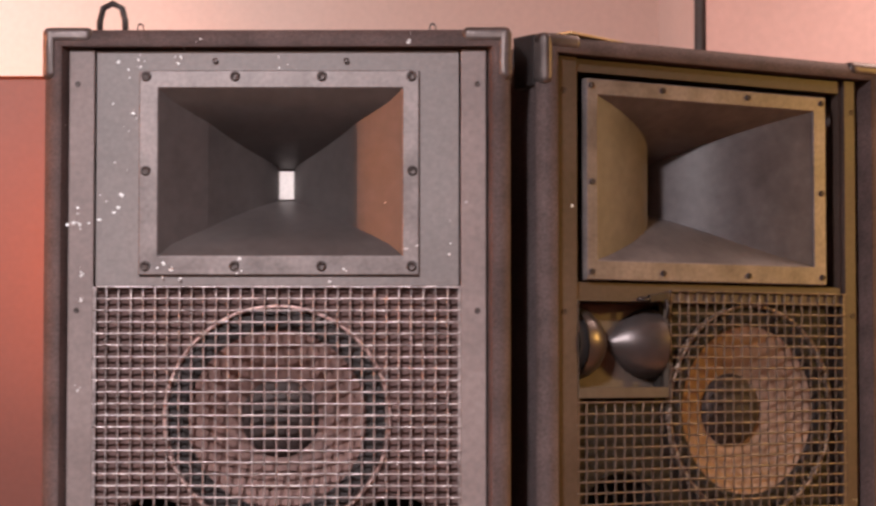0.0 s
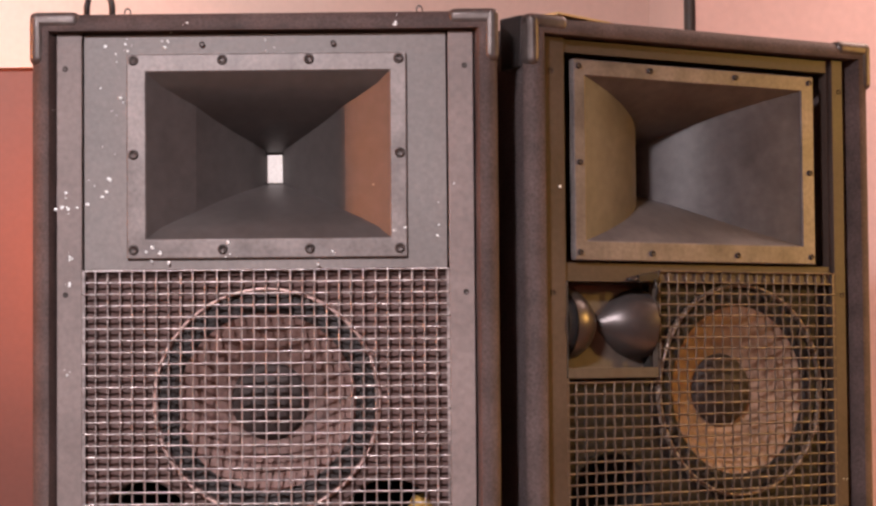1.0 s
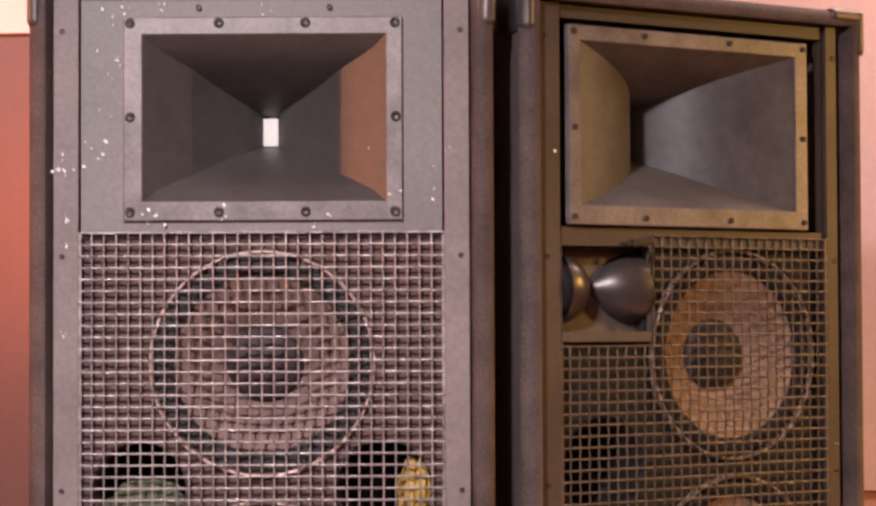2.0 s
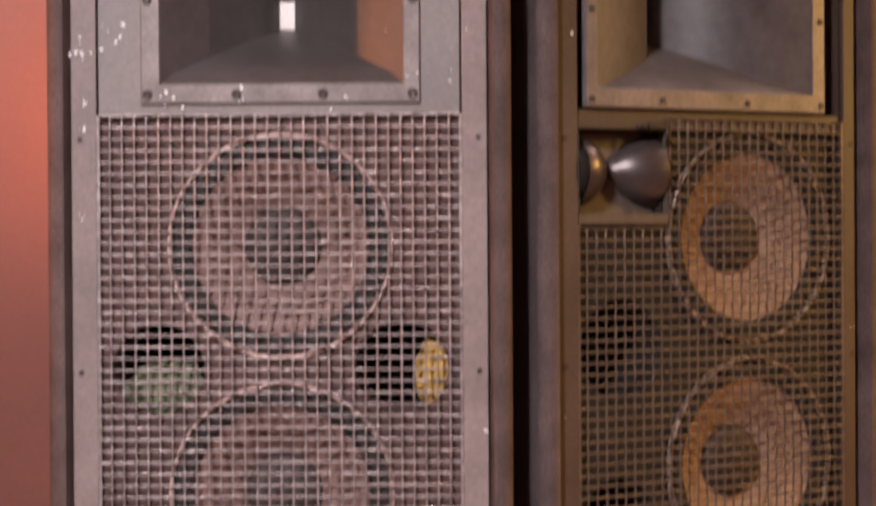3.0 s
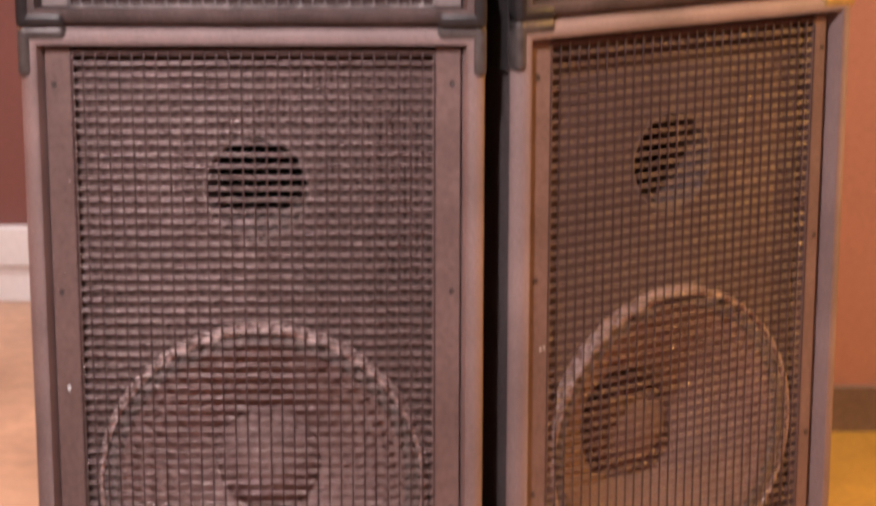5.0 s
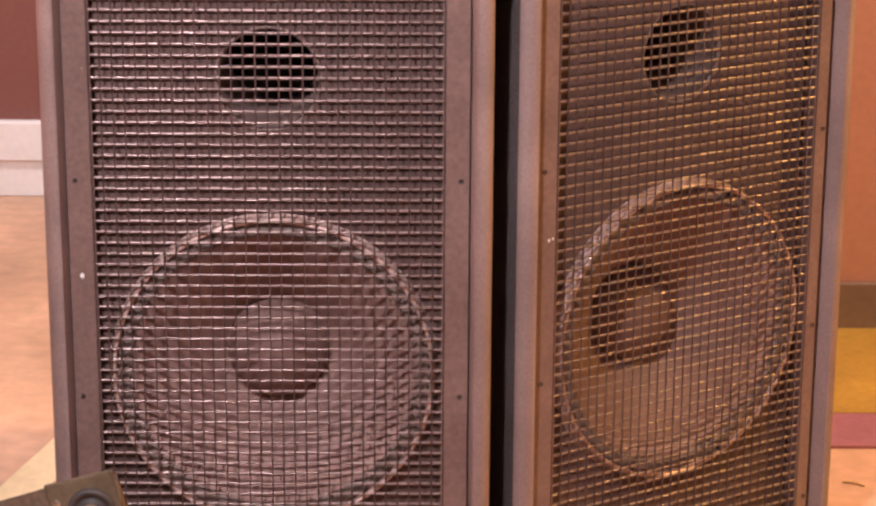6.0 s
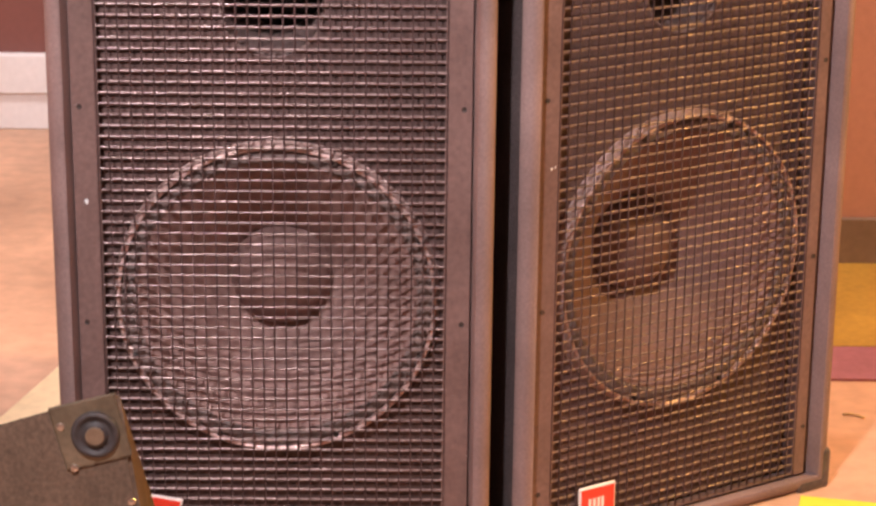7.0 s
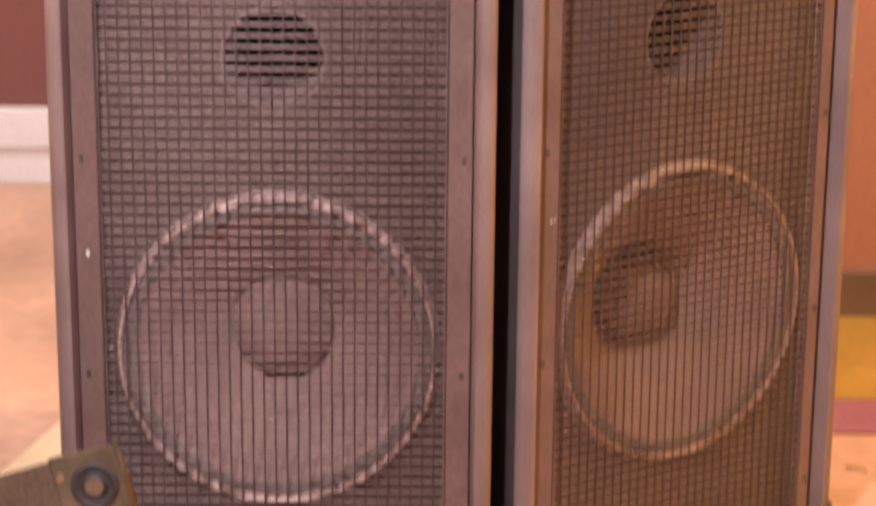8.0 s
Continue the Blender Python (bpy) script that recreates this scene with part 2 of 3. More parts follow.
def tube(points, r, sides=6, closed=False):
    """A wire along points, as a mesh."""
    verts, faces = [], []
    pts = [Vector(p) for p in points]
    n = len(pts)
    for i, p in enumerate(pts):
        d = (pts[(i + 1) % n] - pts[i - 1]) if closed else (pts[min(i + 1, n - 1)] - pts[max(i - 1, 0)])
        d.normalize()
        side = d.cross(Vector((0.31, 0.87, 0.38))).normalized()
        up = d.cross(side)
        for k in range(sides):
            a = 2 * math.pi * k / sides
            verts.append(p + r * (math.cos(a) * side + math.sin(a) * up))
    for i in range(n if closed else n - 1):
        j = (i + 1) % n
        for k in range(sides):
            faces.append((i * sides + k, i * sides + (k + 1) % sides, j * sides + (k + 1) % sides, j * sides + k))
    if not closed:
        faces += [tuple(range(sides))[::-1], tuple(range((n - 1) * sides, n * sides))]
    me = bpy.data.meshes.new("wire")
    me.from_pydata(verts, [], faces)
    smooth(me)
    return me


def thing(name, label, category, m, group=""):
    ob = new(name)
    ob.matrix_world = m
    return tagged(ob, label=label, category=category, group=group)


# ---- the room ----


def structure(name, bm, mat, label):
    return tagged(part(name, bm, mat), label=label, category=name.split("_")[0], kind="structure")


structure("floor", slab(-3.4, 4.4, -6, 3.1, -0.12, 0), FLOOR, "worn peach-brown floor under the loudspeakers")
structure("ceiling", slab(-3.4, 4.4, -6, 3.1, 3.3, 3.42), WALLUP, "pale ceiling over the room")
structure("wall_back", slab(-3.2, 0.8, 2.9, 3.05, 0, 2.615), WALLRED, "brownish red painted wall behind the loudspeakers")
structure("wall_back_upper", slab(-3.2, 0.8, 2.88, 3.05, 2.615, 3.3), WALLUP, "bright cream painted upper wall band")
structure("wall_return", slab(0.8, 0.92, 1.85, 2.88, 0, 3.3), WALLUP, "salmon pink painted wall return")
# Upper part is paler than the wall below; the seam height is guessed.
structure("wall_right_upper", slab(0.8, 4.2, 1.69, 1.85, 1.45, 3.3), WALLPALE, "paler pink upper part of the salmon wall")
structure("wall_right_back", slab(0.8, 4.2, 1.7, 1.85, 0, 1.45), WALLPINK, "salmon pink painted wall behind the loudspeakers")
structure("wall_left", slab(-3.35, -3.2, -6, 3.05, 0, 3.3), WALLRED, "red painted side wall")
structure("wall_right", slab(4.2, 4.35, -6, 1.85, 0, 3.3), WALLPINK, "salmon painted side wall")
structure("wall_front", slab(-3.2, 4.2, -6, -5.85, 0, 3.3), WALLUP, "pale wall behind the camera")
structure("baseboard_white", slab(-3.2, 0.8, 2.875, 2.9, 0, 0.215, 0.004), WHITE, "tall white gloss baseboard along the red wall")
structure("trim_white", slab(-3.2, 0.8, 2.86, 2.875, 0.105, 0.215, 0.004), WHITE, "white moulding on the baseboard")
structure("baseboard_brown", slab(0.8, 4.2, 1.685, 1.7, 0, 0.113, 0.004), BROWNBASE, "grey-brown vinyl baseboard along the salmon wall")
structure("floor_band_yellow", slab(0.45, 4.2, 1.118, 1.685, 0, 0.006), YELLOW, "ochre yellow painted floor band")
structure("floor_band_purple", slab(0.45, 4.2, 0.925, 1.114, 0, 0.006), PURPLE, "dull purple painted floor band")
tagged(part("floor_tape", slab(-0.21, 0.21, -0.055, 0.055, 0, 0.004), YELLOWTAPE, m=pose(1.08, 0.248, 0, 0, 0, -12.5)), label="bright yellow tape strip on the floor", category="tape")
tagged(part("wooden_plank", slab(-0.32, 0.32, -0.045, 0.045, 0, 0.025, 0.004), PLANK, m=pose(-0.485, 0.74, 0, 0, 0, 77)), label="pale bare wooden plank lying on the floor", category="plank")
pipe = part("conduit_pipe", turned([(0.012, 0), (0.012, 3.3)], 16), DARKMETAL, m=pose(0.787, 1.70, 0, 90, 0, 0))
tagged(pipe, label="dark metal conduit pipe running up the wall", category="pipe")

# Housings and stands are made up; none of the lamps is in view.
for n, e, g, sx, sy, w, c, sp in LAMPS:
    lamp = thing("unseen_ceiling_light" if e[2] > 3 else "unseen_stand_lamp", "added white lamp housing on the ceiling, out of view" if e[2] > 3 else "added amber lamp on a stand, out of view", "lamp", Matrix.Translation(e))
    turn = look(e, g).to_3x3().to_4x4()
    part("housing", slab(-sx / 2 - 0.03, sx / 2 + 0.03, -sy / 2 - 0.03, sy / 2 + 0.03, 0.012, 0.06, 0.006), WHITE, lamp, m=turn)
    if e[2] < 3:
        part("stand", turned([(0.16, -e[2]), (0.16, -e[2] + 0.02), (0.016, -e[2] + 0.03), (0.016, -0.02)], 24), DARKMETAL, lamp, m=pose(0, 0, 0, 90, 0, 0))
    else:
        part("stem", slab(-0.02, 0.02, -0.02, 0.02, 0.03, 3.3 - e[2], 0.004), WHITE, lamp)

# ---- loudspeakers ----
W, LIP, DEPTH, TAPER = 0.335, 0.015, 0.58, 0.33


def cabinet_body(z0, z1, thing_ob, mat=CARPET):
    bm = slab(-W, W, -LIP, DEPTH, z0, z1, 0.019, 6)
    for v in bm.verts:
        if v.co.y > 0.1:
            v.co.x -= math.copysign(TAPER * (v.co.y - 0.05), v.co.x)
    front = max((f for f in bm.faces if f.normal.y < -0.99), key=lambda f: f.calc_area())
    bmesh.ops.inset_region(bm, faces=[front], thickness=0.010)
    got = bmesh.ops.extrude_face_region(bm, geom=[front])
    bmesh.ops.delete(bm, geom=[front], context="FACES_ONLY") if front.is_valid else None
    for g in got["geom"]:
        if isinstance(g, bmesh.types.BMVert):
            g.co.y += 0.5
            g.co.x -= math.copysign(TAPER * 0.45, g.co.x)
    ob = part("body", bm, mat, thing_ob, "dark covering with rounded edges", soft=False)
    # side faces get the tone made for the gap's shade
    ob.data.materials.append(SIDESHADE)
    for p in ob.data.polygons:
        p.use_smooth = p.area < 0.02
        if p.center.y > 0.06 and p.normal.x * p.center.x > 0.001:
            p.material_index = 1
    return ob


def corner_caps(z0, z1, ob, mats):
    """Metal corner protectors: two arms on the front lip and a black wing wrapped round the side."""
    for sx, top, mat in mats:
        zc, sz = (z1, -1) if top else (z0, 1)
        bm = bmesh.new()
        for a in ((0,) if mat is BRASS else (0, 1)):
            w, h = (0.072, 0.022) if a == 0 else (0.021, 0.074)
            xs = sorted((sx * (W + 0.002), sx * (W + 0.002 - w)))
            zs = sorted((zc - sz * 0.002, zc + sz * h))
            slab(xs[0], xs[1], -LIP - 0.002 - 0.0005 * a, 0.012, zs[0], zs[1], 0.0095, 4, bm)
        c = part("corner_cap", bm, mat, ob, "brass-tinted metal corner" if mat is BRASS else "worn metal corner protector")
        c.data.polygons.foreach_set("use_smooth", [p.area < 0.0002 for p in c.data.polygons])
        xs = sorted((sx * (W + 0.0015), sx * (W - 0.02)))
        zs = sorted((zc - sz * 0.0015, zc + sz * 0.076))
        part("cap_wing", slab(xs[0], xs[1], 0.008, 0.062, zs[0], zs[1], 0.003), DARKMETAL, c, "black steel wing round the side")


def woofer(ob, x, z, r_ring, r_cone, r_cap, cone_depth, cap_mat, y=0.010, rim_w=0.0045, roll=SURROUND, dome=0.42, paper=MIDCONE, rim_mat=RING, stand=0.012):
    """A driver: a rim that stands proud of the baffle, rolled surround, ribbed cone, dust cap and bolts."""
    m = Matrix.Translation((x, y, z))
    front = r_ring - (0.005 if stand > 0.015 else 0.001)
    rim = part("woofer", turned([(front - rim_w, 0.014), (front - rim_w, 0.002), (front - rim_w * 0.75, -0.002), (front - rim_w * 0.3, -0.002), (front, 0.001), (r_ring, stand)], 96), rim_mat, ob, "loudspeaker driver behind the wire grille", True, m)
    s = front - rim_w
    w = (s - r_cone) / 4
    part("surround", turned([(s + 0.002, 0.010), (s - w * 0.6, 0.007), (s - w * 1.2, 0.003), (s - w * 2, 0.008), (s - w * 2.8, 0.003), (s - w * 3.4, 0.008), (r_cone - 0.001, 0.012)], 64), roll, rim, "rolled cloth surround", True)
    prof = [(r_cone, 0.011)]
    steps = 9
    for k in range(1, steps + 1):
        q = k / steps
        prof.append((r_cone + (r_cap * 0.9 - r_cone) * q, 0.012 + cone_depth * (q ** 1.15) + (0.0012 if k % 2 else 0)))
    part("cone", turned(prof, 64), paper, rim, "ribbed paper cone", True)
    part("dust_cap", turned([(r_cap * math.cos(a), 0.012 + cone_depth - 0.004 - r_cap * dome * math.sin(a)) for a in (0, 0.25, 0.5, 0.8, 1.1, 1.35, 1.5)], 40), cap_mat, rim, "domed dust cap", True)
    bolt = turned([(0.0045, 0), (0.0045, -0.005), (0.003, -0.0065), (0.0005, -0.0065)], 8)
    me = bpy.data.meshes.new("bolt")
    bolt.to_mesh(me)
    bolt.free()
    for k in range(8):
        a = math.pi * (k + 0.5) / 4
        part("bolt", me, BOLT, rim, m=Matrix.Translation(((front - 0.009) * math.cos(a), 0.004, (front - 0.009) * math.sin(a))))


def port(ob, x, z, r, depth, lining, name="port", mat=BAFFLE, y=0.008):
    p = part(name, turned([(r + 0.006, 0.014), (r + 0.004, 0.009), (r, 0.010), (r - 0.002, 0.02), (r - 0.002, depth)], 40), mat, ob, "round bass port", True, Matrix.Translation((x, y, z)))
    if lining:
        mat, x0, z0, sx, sz = lining
        bm = bmesh.new()
        bmesh.ops.create_icosphere(bm, subdivisions=4, radius=1)
        for v in bm.verts:
            n = 1 + 0.18 * noise.noise(v.co * 3) + 0.06 * noise.noise(v.co * 11)
            v.co = Vector((v.co.x * sx * n, v.co.y * 0.03 * n, v.co.z * sz * n))
        part("wadding", bm, mat, p, "bulging fibre wadding inside the port", True, Matrix.Translation((x0, 0.055, z0)))
    # near-black disc closes the tube in place of the dark inside
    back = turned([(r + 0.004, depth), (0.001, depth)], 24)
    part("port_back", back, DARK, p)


def grille(ob, z0, z1, cut=None, nx=30, pitch=0.0168, mat=WIRE, bars_front=True):
    """A woven wire grille; cut (x, z): the corner left of x and above z is left open."""
    x0, x1 = -0.2625, 0.2625
    edge = bmesh.new()
    for a, b, c, d in ((x0 - 0.001, x0 + 0.003, z0, z1 if not cut else cut[1]), (x1 - 0.003, x1 + 0.001, z0, z1), (x0, x1, z0 - 0.001, z0 + 0.003), (x0 if not cut else cut[0], x1, z1 - 0.003, z1 + 0.001))[:3 if bars_front else 4]:
        slab(a, b, 0.0005, 0.006, c, d, 0, 2, edge)
    g = part("grille", edge, mat, ob, "woven steel wire grille with worn dark paint")
    nz = round((z1 - z0) / pitch)
    xs = [x0 + (x1 - x0) * k / nx for k in range(nx + 1)]
    zs = [z0 + (z1 - z0) * k / nz for k in range(nz + 1)]

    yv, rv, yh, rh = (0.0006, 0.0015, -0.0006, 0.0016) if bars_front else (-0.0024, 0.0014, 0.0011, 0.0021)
    wave = 0.0011 if bars_front else 0.0
    dent = [random.uniform(-0.0005, 0.0005) * (0.5 if bars_front else 1.0) for _ in xs]

    def upright(first, zlist):
        return tube([(0, yv + wave * (1 if (k + first) % 2 else -1), z) for k, z in enumerate(zlist)], rv, 6)

    def across(first, xlist):
        skipped = len(xs) - len(xlist)
        spots = [(x, yh - wave * (1 if (k + first) % 2 else -1) + dent[k + skipped]) for k, x in enumerate(xlist)]
        return tube([(x + e, y, 0) for x, y in spots for e in (-0.002, 0.002)], rh, 8)

    full_v, full_h = [upright(p, zs) for p in (0, 1)], [across(p, xs) for p in (0, 1)]
    zc = [z for z in zs if not cut or z < cut[1]]
    xc = [x for x in xs if not cut or x > cut[0]]
    cut_v = [upright(p, zc) for p in (0, 1)] if cut else full_v
    skip = len(xs) - len(xc)
    cut_h = [across(p + skip, xc) for p in (0, 1)] if cut else full_h
    for k, x in enumerate(xs):
        me = (cut_v if cut and x <= cut[0] else full_v)[k % 2]
        part("wire", me, mat if bars_front else UPRIGHTSHADED, g, m=pose(x + random.uniform(-0.0002, 0.0002), 0.003, 0))
    for k, z in enumerate(zs):
        me = (cut_h if cut and z >= cut[1] else full_h)[k % 2]
        part("wire", me, mat, g, m=pose(0, 0.003, z + random.uniform(-0.0001, 0.0001)))
    return g


def horn(ob, x0, x1, z0, z1, mx0, mx1, mz0, mz1, y, bolts, tall=False):
    """A constant-directivity horn: flange, flared bell with a tall slot, pale throat plate, bolts."""
    fl = part("horn", board_with_holes(x0, x1, z0, z1, y - 0.006, y + 0.006, [(mx0, mx1, mz0, mz1)]), FLANGE, ob, "cast horn flange with paint flecks")
    bev = fl.modifiers.new("edge", "BEVEL")
    bev.width, bev.segments, bev.limit_method = 0.0018, 2, "ANGLE"
    cx, cz, a, b = (mx0 + mx1) / 2, (mz0 + mz1) / 2, (mx1 - mx0) / 2, (mz1 - mz0) / 2
    if tall:
        secs = []
        for k in range(15):
            q = k / 14
            fa = 0.035 + 0.965 * (0.42 * (1 - q) + 0.58 * (1 - q) ** 3)
            fb = 0.34 + 0.66 * (0.55 * (1 - q) + 0.45 * (1 - q) ** 2.2)
            secs.append((a * fa, b * fb, 0.15 * q))
        secs.append((a * 0.032, b * 0.19, 0.26))
    else:
        secs = [(a * p, b * (1 - 0.79 * (d / 0.155) ** 0.7), d) for p, d in ((1, 0), (0.9, 0.0125), (0.8, 0.025), (0.71, 0.0375), (0.62, 0.05),
                                                                        (0.47, 0.08), (0.34, 0.105), (0.205, 0.13), (0.075, 0.155))] + [(a * 0.07, b * 0.19, 0.175)]
    bm = bmesh.new()
    loops = []
    for sa, sb, d in secs:
        q = 0 if tall else (d / 0.175) ** 1.5
        loops.append([bm.verts.new((cx - 0.004 * q + u * sa, y - 0.004 + d, cz - 0.007 * q + w * sb)) for u, w in ((-1, -1), (0, -1), (1, -1), (1, 0), (1, 1), (0, 1), (-1, 1), (-1, 0))])
    for p, n in zip(loops, loops[1:]):
        for k in range(8):
            bm.faces.new((p[k], p[(k + 1) % 8], n[(k + 1) % 8], n[k])).smooth = True
        for k in (0, 2, 4, 6):
            bm.edges.get((p[k], n[k])).smooth = False
    if not tall:
        for k in (2, 3, 6, 7):
            bm.edges.get((loops[4][k], loops[4][(k + 1) % 8])).smooth = False
    bell = part("horn_bell", bm, HORNLIT if tall else HORN, fl, "dark moulded horn bell")
    # pale plate stands in for light reflected deep in the throat
    part("throat_screen", slab(cx - a * 0.07 - 0.004, cx + a * 0.07 - 0.004, y + (0.246 if tall else 0.162), y + (0.254 if tall else 0.17), cz - b * 0.18 - 0.007, cz + b * 0.18 - 0.007, 0.002), THROAT, fl, "pale plate for the reflected light deep in the throat")
    me = bpy.data.meshes.new("bolt")
    bb = turned([(0.0076, 0.0), (0.0072, -0.002), (0.0055, -0.0036), (0.005, -0.003), (0.0005, -0.003)], 14)
    bb.to_mesh(me)
    bb.free()
    smooth(me)
    for bx, bz, s in bolts:
        part("bolt", me, BOLT, fl, m=Matrix.LocRotScale((bx, y - 0.006, bz), None, (s, 1, s)))
    return fl


def badge(ob, x, z, size, mat, turn=0.0):
    b = part("badge", slab(-size / 2, size / 2, -0.005, 0.001, -size / 2, size / 2, 0.003, 3), BADGEWHITE, ob, "square maker's badge with pale bars", m=pose(x, -0.001, z, 0, turn, 0))
    h = size / 2 - 0.0035
    part("badge_face", slab(-h, h, -0.0062, -0.004, -h, h, 0.001), mat, b)
    for k, (bx, w, z0, z1) in enumerate(((-0.23, 0.07, -0.2, 0.22), (-0.11, 0.075, -0.22, 0.22), (0.01, 0.07, -0.22, 0.22), (0.12, 0.07, -0.22, 0.22), (0.22, 0.13, -0.22, -0.13))):
        part("badge_bar", slab(size * (bx - w / 2), size * (bx + w / 2), -0.0075, -0.006, size * z0, size * z1, 0.0004, 1), BADGEWHITE, b)


def screws(ob, parent, spots):
    me = bpy.data.meshes.new("screw")
    bb = turned([(0.0042, 0.0), (0.004, -0.0012), (0.0022, -0.0004), (0.0005, -0.0004)], 12)
    bb.to_mesh(me)
    bb.free()
    for x, z in spots:
        part("screw", me, BOLT, parent, m=Matrix.Translation((x, 0.0, z)))


def strips(ob, z0, z1, spots, mat=STRIP, outer=0.300):
    for s in (-1, 1):
        wide = s * (0.300 if s < 0 else outer)
        p = part("side_strip", slab(min(s * 0.2635, wide), max(s * 0.2635, wide), 0.0, 0.03, z0, z1, 0.0015), mat, ob, "grey painted wooden strip")
        screws(ob, p, [(s * 0.2635 + 0.66 * (wide - s * 0.2635), z) for z in spots])


def flecks(parent, spots, mat, y):
    """Dried paint splashes: thin irregular drops, one mesh."""
    bm = bmesh.new()
    for cx, cz, spread, count, size in spots:
        for k in range(max(1, round(count * 0.65))):
            x, z = random.gauss(cx, spread), random.gauss(cz, spread)
            r = size * random.uniform(0.35, 1.0) ** 1.6
            n = 8
            q, st = random.uniform(0, 6), random.uniform(0.5, 1.0)
            rim = []
            for i in range(n):
                a = 2 * math.pi * i / n
                rr = r * random.uniform(0.7, 1.2)
                u, w = rr * math.cos(a), rr * st * math.sin(a)
                rim.append(bm.verts.new((x + u * math.cos(q) - w * math.sin(q), y, z + u * math.sin(q) + w * math.cos(q))))
            mid = bm.verts.new((x, y - r * 0.25, z))
            for i in range(n):
                bm.faces.new((rim[i], rim[(i + 1) % n], mid))
    return tagged(part("paint_splatter", bm, mat, parent, "dried white paint splashes"), kind="stuff")


LEFT_SUB = pose(0, 0.008, 0, 0, 0, 0.35)
RIGHT = pose(0.3752, 0.0453, 0, 0, 0, 33.2) @ Matrix.Translation((W, 0, 0))
SUBTOP, TOP = 1.166, 2.317

# sub-bass cabinets
for m, group_label in ((LEFT_SUB, "left"), (RIGHT, "right")):
    is_left = group_label == "left"
    sub = thing("subwoofer_cabinet", "charcoal carpeted bass cabinet with a wire grille on the floor" if is_left else "carpeted bass cabinet with wire grille, angled outward on the floor", "loudspeaker", m, "loudspeaker stack")
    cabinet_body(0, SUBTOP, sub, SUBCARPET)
    strips(sub, 0.03, SUBTOP - 0.03, (0.12, 0.43, 0.77, 1.08), SUBSTRIP, 0.300 if is_left else 0.287)
    part("baffle", board_with_holes(-0.2625, 0.2625, 0.03, SUBTOP - 0.03, 0.032, 0.05, [(0, 0.462, 0.236), (0, 0.918, 0.076)]), BAFFLE, sub, "dark painted baffle board")
    woofer(sub, 0.003, 0.462, 0.252, 0.217, 0.082, 0.138, SUBCAP, rim_w=0.007, roll=SUBROLL, dome=0.8, paper=CONE, stand=0.024)
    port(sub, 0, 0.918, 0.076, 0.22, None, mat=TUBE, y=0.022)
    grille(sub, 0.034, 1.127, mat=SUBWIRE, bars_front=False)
    if is_left:
        sub_left = sub
    else:
        sub_right = sub
    corner_caps(0, SUBTOP, sub, ((-1, True, METAL), (1, True, METAL if is_left else BRASS), (-1, False, METAL), (1, False, METAL)))
    if is_left:
        badge(sub, -0.187, 0.108, 0.070, RED, 10)
    else:
        badge(sub, -0.170, 0.076, 0.074, RED)

# left full-range cabinet
top = thing("loudspeaker_cabinet", "charcoal carpeted loudspeaker with horn and paint flecks, on a bass cabinet", "loudspeaker", pose(0, 0, 0), "loudspeaker stack")
cabinet_body(SUBTOP, TOP, top)
strips(top, SUBTOP + 0.028, TOP - 0.028, (1.24, 1.575, 1.912, 2.238))
panel = part("horn_panel", board_with_holes(-0.2605, 0.2605, 1.948, TOP - 0.03, 0.004, 0.02, [(-0.185, 0.19, 1.98, 2.245)]), PANEL, top, "grey painted panel round the horn")
screws(top, panel, [(-0.09, 2.272), (0.099, 2.272)])
horn(top, -0.199, 0.204, 1.963, 2.258, -0.171, 0.180, 1.991, 2.232, 0.003,
     [(x, z, 1.0) for x in (-0.189, -0.061, 0.064, 0.193) for z in (1.976, 2.249)] + [(-0.189, 2.113, 1.0), (0.194, 2.113, 1.0)])
part("baffle", board_with_holes(-0.2625, 0.2625, SUBTOP + 0.028, 1.946, 0.018, 0.04, [(0, 1.757, 0.15), (0, 1.395, 0.15), (-0.178, 1.578, 0.067), (0.175, 1.578, 0.069)]), BAFFLE, top, "dark painted baffle board")
woofer(top, 0, 1.757, 0.165, 0.128, 0.057, 0.055, CAP)
woofer(top, 0, 1.395, 0.165, 0.128, 0.057, 0.055, CAP)
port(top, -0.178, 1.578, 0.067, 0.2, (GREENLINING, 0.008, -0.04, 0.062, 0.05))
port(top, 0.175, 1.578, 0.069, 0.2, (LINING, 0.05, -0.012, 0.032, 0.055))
grille(top, 1.194, 1.946)
corner_caps(SUBTOP, TOP, top, ((-1, True, METAL), (1, True, METAL), (-1, False, DARKMETAL), (1, False, DARKMETAL)))
badge(top, -0.191, 1.265, 0.072, BADGELIT)
